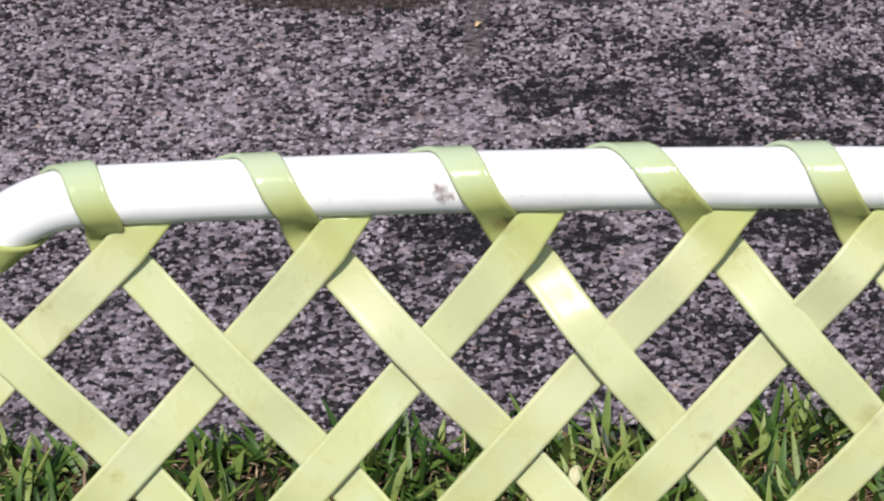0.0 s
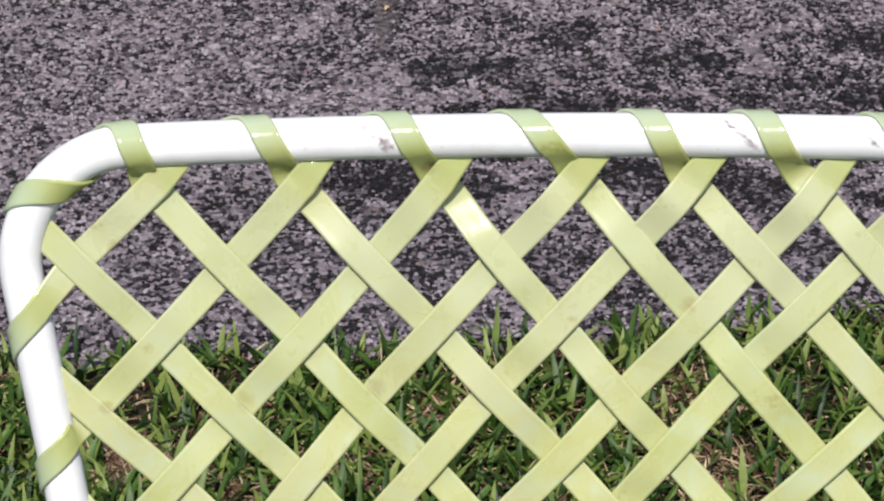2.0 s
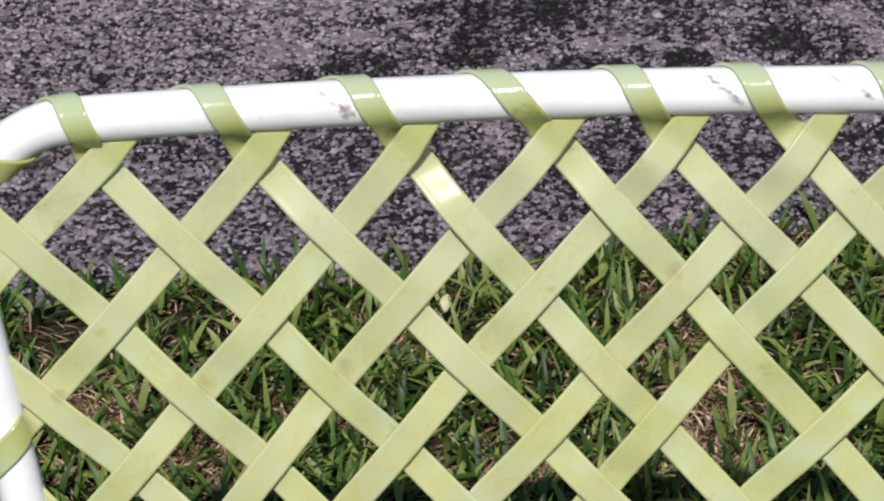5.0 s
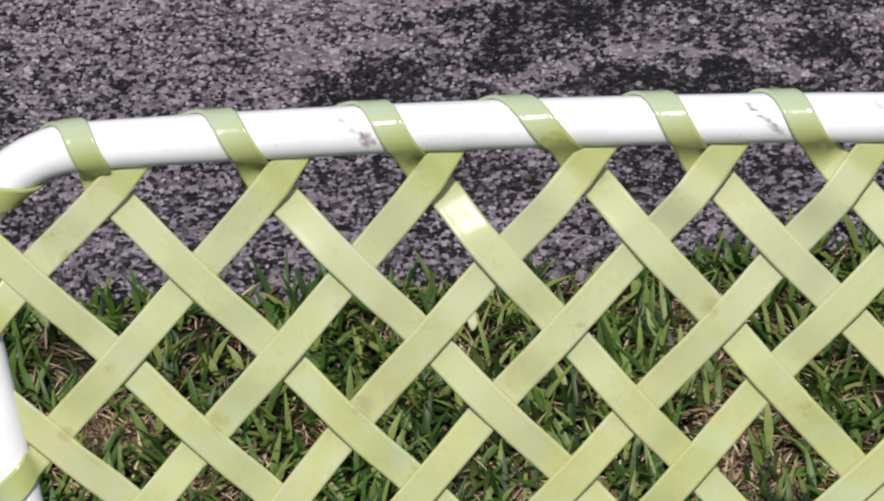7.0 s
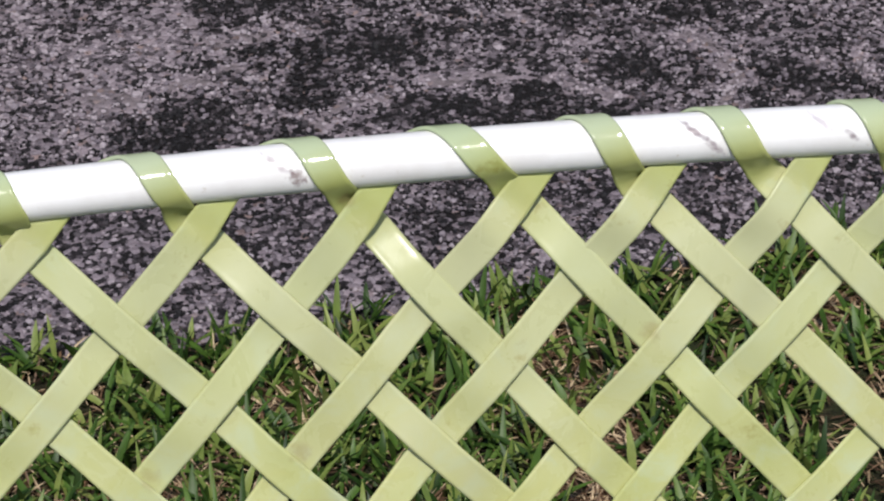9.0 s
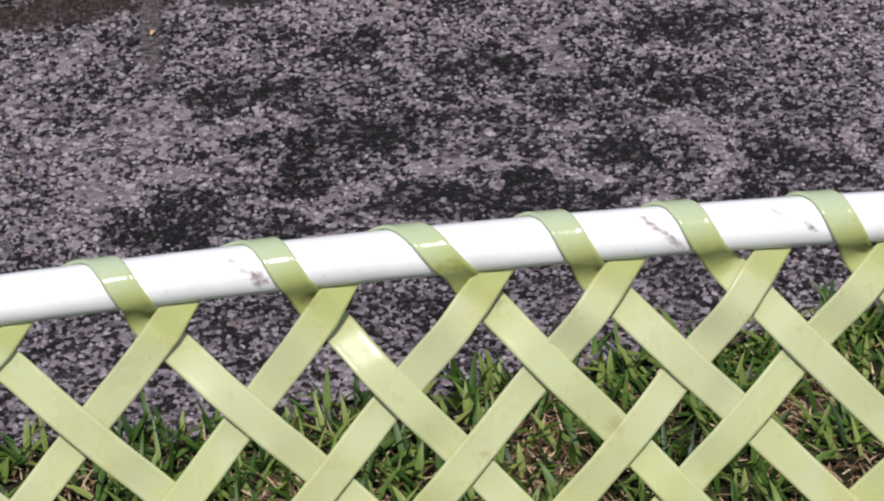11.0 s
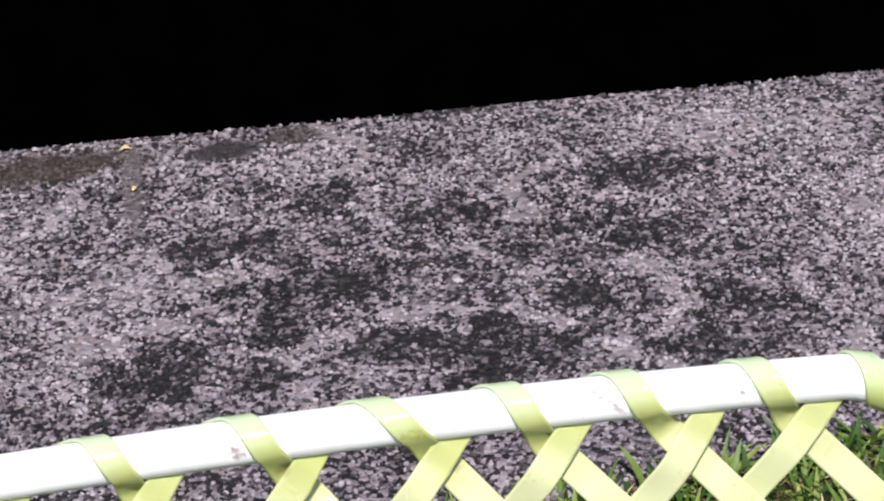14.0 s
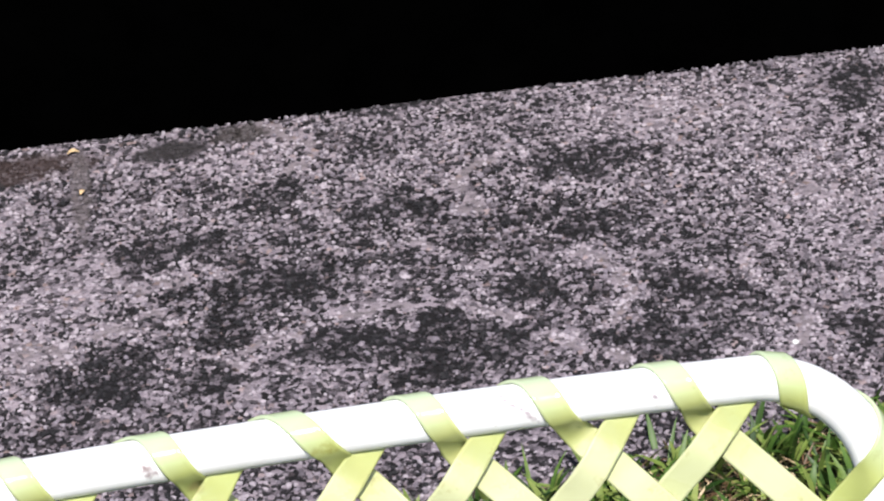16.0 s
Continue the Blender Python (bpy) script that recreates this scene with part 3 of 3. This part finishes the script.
def hug(a, b):
    """How far a strap drops back at a, b to pass under and behind the top rail."""
    r, mid = TUBE_R + 0.0010, crown(a)
    flat, under = 0.0012, -math.sqrt(max(0.0, r * r - (b - mid) ** 2))
    t = min(1.0, max(0.0, (mid + r - 0.0014 - b) / 0.0020))
    return (under - flat) * t * t


def round_tube(q, s, n, lift):
    """A point of a strap laid close round the tube, near s metres along the rail; lift: its height over the strap's middle."""
    flat = q - place(q.x, 0)
    a, b, c = q.x, flat.dot(place(0, 1) - place(0, 0)), flat.dot(FACE)
    for _ in range(2):
        p, o = on_rail(s)
        s += (Vector((a, b)) - p).dot(Vector((-o.y, o.x)))
    p, o = on_rail(s)
    u = (Vector((a, b)) - p).dot(o)
    out = place(o.x * u, o.y * u, c) - place(0, 0)
    r = TUBE_R + STRAP_T * 0.5 + 0.0002 + (lift if n.dot(out) > 0 else -lift)
    k = r / max(1e-6, math.hypot(u, c))
    return place(p.x + o.x * u * k, p.y + o.y * u * k, c * k)


def build_strap(runs):
    # each run takes over the side on which the one before it ended, so that the strap never twists
    pieces, sign, last = [[]], 1.0, None
    for run in runs:
        if last is not None and (run[0][1] * sign).dot(last) < 0:
            sign = -sign
        pieces[-1] += [(p, n * sign, h, top, at) for p, n, h, top, at in run]
        last = run[-1][1] * sign
        if run[-1][3]:
            pieces.append([])
    w, t = STRAP_W / 2, STRAP_T / 2
    rim = [(-w, 0.0), (-w + 0.0002, t * 0.45), (-w + 0.0007, t * 0.80), (-w + 0.0013, t * 0.96), (-w + 0.0020, t * 1.0), (-w + 0.0028, t * 0.95)]
    half = rim + [(u * 0.0015, t * 0.88) for u in range(-4, 5)] + [(-u, q) for u, q in rim[::-1]]
    prof = [(u, -q) for u, q in half[1:-1]] + half[::-1]
    verts, strap_tones = [], []
    down = place(0, 1) - place(0, 0)
    for pts in pieces:
        # even steps and soft bends
        P, N, strap_tone, tops, ats = ([p[i] for p in pts] for i in range(5))
        for _ in range(2):
            P2, N2 = P[:], N[:]
            for i in range(1, len(P) - 1):
                P2[i] = P[i] * 0.6 + (P[i - 1] + P[i + 1]) * 0.2
                N2[i] = (N[i] * 0.5 + (N[i - 1] + N[i + 1]) * 0.25).normalized()
            P, N = P2, N2
        # a slight uneven twist and sway of the slack strap between its crossings
        seed = P[0].x * 91.0
        for i in range(2, len(P) - 2):
            if strap_tone[i] >= 1.0:
                ax = (P[i + 1] - P[i - 1]).normalized()
                N[i] = (Matrix.Rotation(0.13 * noise.noise((i * 0.11, seed, 0.0)), 3, ax) @ N[i]).normalized()
                P[i] = P[i] + FACE * (0.0005 * noise.noise((i * 0.15, seed, 9.0)))
        held = [0.0 if at is None else 1.0 for at in ats]
        for _ in range(5):
            held = [held[0]] + [(held[i - 1] + 2 * held[i] + held[i + 1]) / 4 for i in range(1, len(held) - 1)] + [held[-1]]
        rows = sweep(P, N, prof, [1.0 - 0.14 * h for h in held])[0]
        k = len(prof)
        for i, at in enumerate(ats):
            if at is not None:
                for j in range(k):
                    rows[i * k + j] = rows[i * k + j].lerp(round_tube(rows[i * k + j], at, N[i], prof[j][1]), min(1.0, max(0.0, 2 * held[i] - 1)))
        for i, q in enumerate(rows):
            if tops[i // k]:
                b = (q - place(q.x, 0)).dot(down)
                # the strap gathers on its lower side where it turns in behind the rail
                side = (q - P[i // k]).dot(GATHER)
                q = q - GATHER * (0.4 * max(0.0, side) * min(1.0, max(0.0, (0.020 - b) / 0.020)))
                rows[i] = q + FACE * hug(q.x, b)
        verts += rows
        strap_tones += [h for h in strap_tone for _ in prof]
    k, n = len(prof), len(verts) // len(prof)
    faces = [(i * k + j, i * k + (j + 1) % k, (i + 1) * k + (j + 1) % k, (i + 1) * k + j) for i in range(n - 1) for j in range(k)]
    faces += [tuple(range(k))[::-1], tuple((n - 1) * k + j for j in range(k))]
    return verts, faces, strap_tones


def b_at_left(k, off=0.010):
    """Where an L line comes within off of the left leg's centre."""
    return solve(lambda b: line_a(L_LINES[k], b) - (-0.1775 + 0.15 * (b - 0.06) + off), 0.0, 0.6)


def b_at_right(k, off=0.010):
    return solve(lambda b: line_a(D_LINES[k], b) - (0.4865 - 0.15 * (b - 0.06) - off), 0.0, 0.6)


END = 0.437
BEHIND, UNDER, FRONT = 205.0, 218.0, -48.0
LANDS = {0: 0.013, 1: 0.0105, 2: 0.003, 3: -0.004, 4: 0.003, 5: 0.001, 6: 0.006}
TOP_AT = {0: -0.1105, 1: -0.0290, 2: 0.0550, 3: 0.1350, 4: 0.2125, 5: 0.2850, 6: 0.3650, 7: 0.4265}


def top_wrap(l, d):
    return wrap_run((UNDER, rail_s(a=line_a(L_LINES[l], -0.005))), (132, rail_s(a=TOP_AT[d] - 0.0075)), (90, rail_s(a=TOP_AT[d])), (FRONT, rail_s(a=line_a(D_LINES[d], 0.0) + LANDS[d])))


def left_wrap(d, l):
    return wrap_run((BEHIND, rail_s(b=D_LINES[d][3] - 0.002, side=-1)), (-34.0 if l == 0 else -66.0, rail_s(b=b_at_left(l) + (0.006 if l == 0 else 0.003), side=-1)))


def right_wrap(d, l):
    return wrap_run((BEHIND, rail_s(b=b_at_right(d) + 0.002, side=1)), (FRONT, rail_s(b=L_LINES[l][3] - 0.006, side=1)))


def run_d(k, upward=False, stop=None):
    start = D_LINES[k][3] + (-0.012 if k < 0 else -0.021 + 0.5 * (crown(line_a(D_LINES[k], 0.012)) + 0.0155))
    run = lattice_run("D", k, start, min(stop or END, END))
    return run[::-1] if upward else run


def run_l(k, upward=False, start=-0.006, stop=None):
    run = lattice_run("L", k, start, min(stop or END, END))
    return run[::-1] if upward else run


straps = []
double_left = wrap_run((BEHIND, rail_s(b=0.047, side=-1)), (90, rail_s(b=0.030, side=-1)), (-270, rail_s(a=TOP_AT[0])), (FRONT - 360, rail_s(a=line_a(D_LINES[0], 0.0) + LANDS[0])))
straps.append([run_d(-1, True), double_left, run_d(0)])
for i in (0, 1, 2):
    chain = [run_d(-2 - i, True), left_wrap(-2 - i, i), run_l(i, True, stop=b_at_left(i, 0.031 if i == 0 else 0.0145)), top_wrap(i, i + 1)]
    if i < 2:
        chain.append(run_d(i + 1))
    else:
        chain += [run_d(3, stop=b_at_right(3, 0.031)), right_wrap(3, 11), run_l(11, start=L_LINES[11][3] - 0.012)]
    straps.append(chain)
for i, d, l in ((3, 4, 10), (4, 5, 9), (5, 6, 8)):
    straps.append([run_l(i, True, stop=min(END, b_at_left(i, 0.031))), top_wrap(i, d), run_d(d, stop=b_at_right(d, 0.031)), right_wrap(d, l), run_l(l, start=L_LINES[l][3] - 0.012)])
double_right = wrap_run((UNDER, rail_s(a=line_a(L_LINES[6], -0.005))), (90, rail_s(a=TOP_AT[7])), (-60, rail_s(a=0.4415)), (-270, rail_s(b=0.030, side=1)), (FRONT - 360, rail_s(b=L_LINES[7][3] - 0.006, side=1)))
straps.append([run_l(6, True), double_right, run_l(7, start=solve(lambda b: line_a(L_LINES[7], b) - (0.4865 - 0.15 * (b - 0.06) - 0.021), 0.0, 0.3))])
for runs in straps:
    v, f, strap_tone = build_strap(runs)
    ob = chair_part("strap", v, f, VINYL, "lime green vinyl strap")
    ob.data.attributes.new("tone_sheen", "FLOAT", "POINT").data.foreach_set("value", strap_tone)


# ---- the lawn ----
def blades(name, count, box, length, width, mat, lean, label, category, seed, keep=lambda x, y: True):
    rng = random.Random(seed)
    verts, faces = [], []
    done = 0
    while done < count:
        x, y = rng.uniform(box[0], box[1]), rng.uniform(box[2], box[3])
        if y > verge(x) + 0.012 * noise.noise((x * 9, 3.1, 0)) - 0.002 or not keep(x, y):
            continue
        done += 1
        ln, wd = rng.uniform(*length), rng.uniform(*width)
        az = rng.uniform(0, 2 * math.pi)
        tilt = rng.uniform(*lean)
        curl = rng.uniform(0.1, 0.9)
        d = Vector((math.cos(az), math.sin(az), 0))
        face = az + rng.uniform(-0.6, 0.6)
        side = Vector((-math.sin(face), math.cos(face), 0))
        p = Vector((x, y, -0.010))
        base = len(verts)
        steps = 5
        for i in range(steps + 1):
            f = i / steps
            ang = tilt + curl * f
            if i:
                p = p + (d * math.sin(ang) + Vector((0, 0, 1)) * math.cos(ang)) * (ln / steps)
            if p.z < -0.006:
                p.z = -0.006
            w = wd / 2 * (0.55 + 0.9 * f if f < 0.4 else 0.91 * (1 - (f - 0.4) / 0.6) ** 0.7 + 0.02)
            fold = Vector((0, 0, 1)) * w * 0.35
            verts += [p - side * w + fold, p, p + side * w + fold]
        for i in range(steps):
            a = base + i * 3
            faces += [(a, a + 1, a + 4, a + 3), (a + 1, a + 2, a + 5, a + 4)]
    return tagged(mesh_object(name, verts, faces, mat), label, category, kind="stuff")


CLUMPS = ((0.26, 0.733, 0.032), (0.269, 0.658, 0.027), (0.3, 0.501, 0.045), (-0.224, 0.598, 0.045), (-0.134, 0.529, 0.036), (0.303, 0.591, 0.032), (0.505, 0.753, 0.036), (0.045, 0.697, 0.027), (-0.03, 0.58, 0.027), (0.581, 0.612, 0.045), (0.145, 0.506, 0.036))
chance = random.Random(21)


def dead(x, y):
    return max(math.exp(-((x - cx) ** 2 + (y - cy) ** 2) / (r * r)) for cx, cy, r in CLUMPS)


def tuft(x, y):
    return noise.noise((x * 9, y * 9, 11.0)) > -0.55 + 0.4 * chance.random() and chance.random() > 0.75 * dead(x, y)


def thatch(x, y):
    return chance.random() < 0.09 + 0.91 * dead(x, y)


blades("grass", 12500, (-0.70, 1.10, 0.15, 1.0), (0.022, 0.054), (0.0044, 0.0086), BLADE, (0.05, 1.15), "coarse green lawn grass with broad blades", "grass", 5, tuft)
blades("lawn_grass", 16000, (-2.2, 2.6, -2.4, 0.15), (0.030, 0.065), (0.0045, 0.008), BLADE, (0.05, 0.9), "coarse green lawn grass round the chair's feet", "grass", 6)
blades("dry_thatch", 19000, (-0.70, 1.10, 0.15, 1.0), (0.010, 0.030), (0.0012, 0.0036), STRAW, (0.7, 1.5), "dry brown grass stems matted between the blades", "thatch", 8, thatch)


# ---- small loose things ----
LEAF = make_blade("dead_leaf", (0.60, 0.38, 0.20), (0.68, 0.48, 0.28), (0.74, 0.60, 0.42), 0.1)
CREAM = make_blade("cream_leaf", (0.58, 0.54, 0.32), (0.68, 0.64, 0.40), (0.74, 0.71, 0.50), 0.2)


def dead_leaf(x, y, z, length, turn, label, mat=LEAF, tip=0):
    verts, faces = [], []
    n = 7
    for i in range(n + 1):
        f = i / n
        w = length * 0.28 * math.sin(math.pi * min(1, 0.06 + f * 0.94)) ** 0.8
        h = length * 0.16 * math.sin(math.pi * f)
        for u in (-1, -0.4, 0, 0.4, 1):
            verts.append(((f - 0.5) * length, u * w, h + abs(u) ** 2 * w * 0.5))
    for i in range(n):
        for j in range(4):
            a = i * 5 + j
            faces.append((a, a + 1, a + 6, a + 5))
    ob = mesh_object("dead_leaf", verts, faces, mat)
    ob.modifiers.new("thickness", "SOLIDIFY").thickness = 0.0004
    ob.matrix_world = pose(x, y, z, 0, tip, turn)
    return tagged(ob, label, "leaf", group="fallen leaves")


dead_leaf(-0.052, 1.634, 0.002, 0.014, 5, "small curled orange-tan dead leaf on asphalt by the wall")
dead_leaf(-0.044, 1.537, 0.002, 0.010, 60, "tiny orange-tan leaf scrap lying on the asphalt")
dead_leaf(0.075, 0.706, 0.024, 0.017, 80, "pale cream dead leaf caught among the grass blades", CREAM, -35)


def pebble(x, y, r, label):
    bm = bmesh.new()
    bmesh.ops.create_icosphere(bm, subdivisions=2, radius=r)
    for q in bm.verts:
        q.co *= 1 + 0.25 * noise.noise(q.co / r + Vector((x * 50, 0, 0)))
        q.co.z *= 0.7
    me = bpy.data.meshes.new("pebble")
    bm.to_mesh(me)
    bm.free()
    me.materials.append(PEBBLE)
    me.shade_smooth()
    ob = new("pebble", me)
    ob.location = (x, y, r * 0.55)
    return tagged(ob, label, "pebble")


PEBBLE, pnt, pb = material("white_stone", 0.6, 0.4)
pn = noise_tex(pnt, coords(pnt), 400.0, 3.0)
pnt.links.new(ramp(pnt, pn.outputs[0], (0.3, (0.55, 0.53, 0.52)), (0.7, (0.78, 0.76, 0.75))), pb.inputs["Base Color"])
pebble(0.643, 1.014, 0.0035, "small white pebble lying on the grey asphalt")
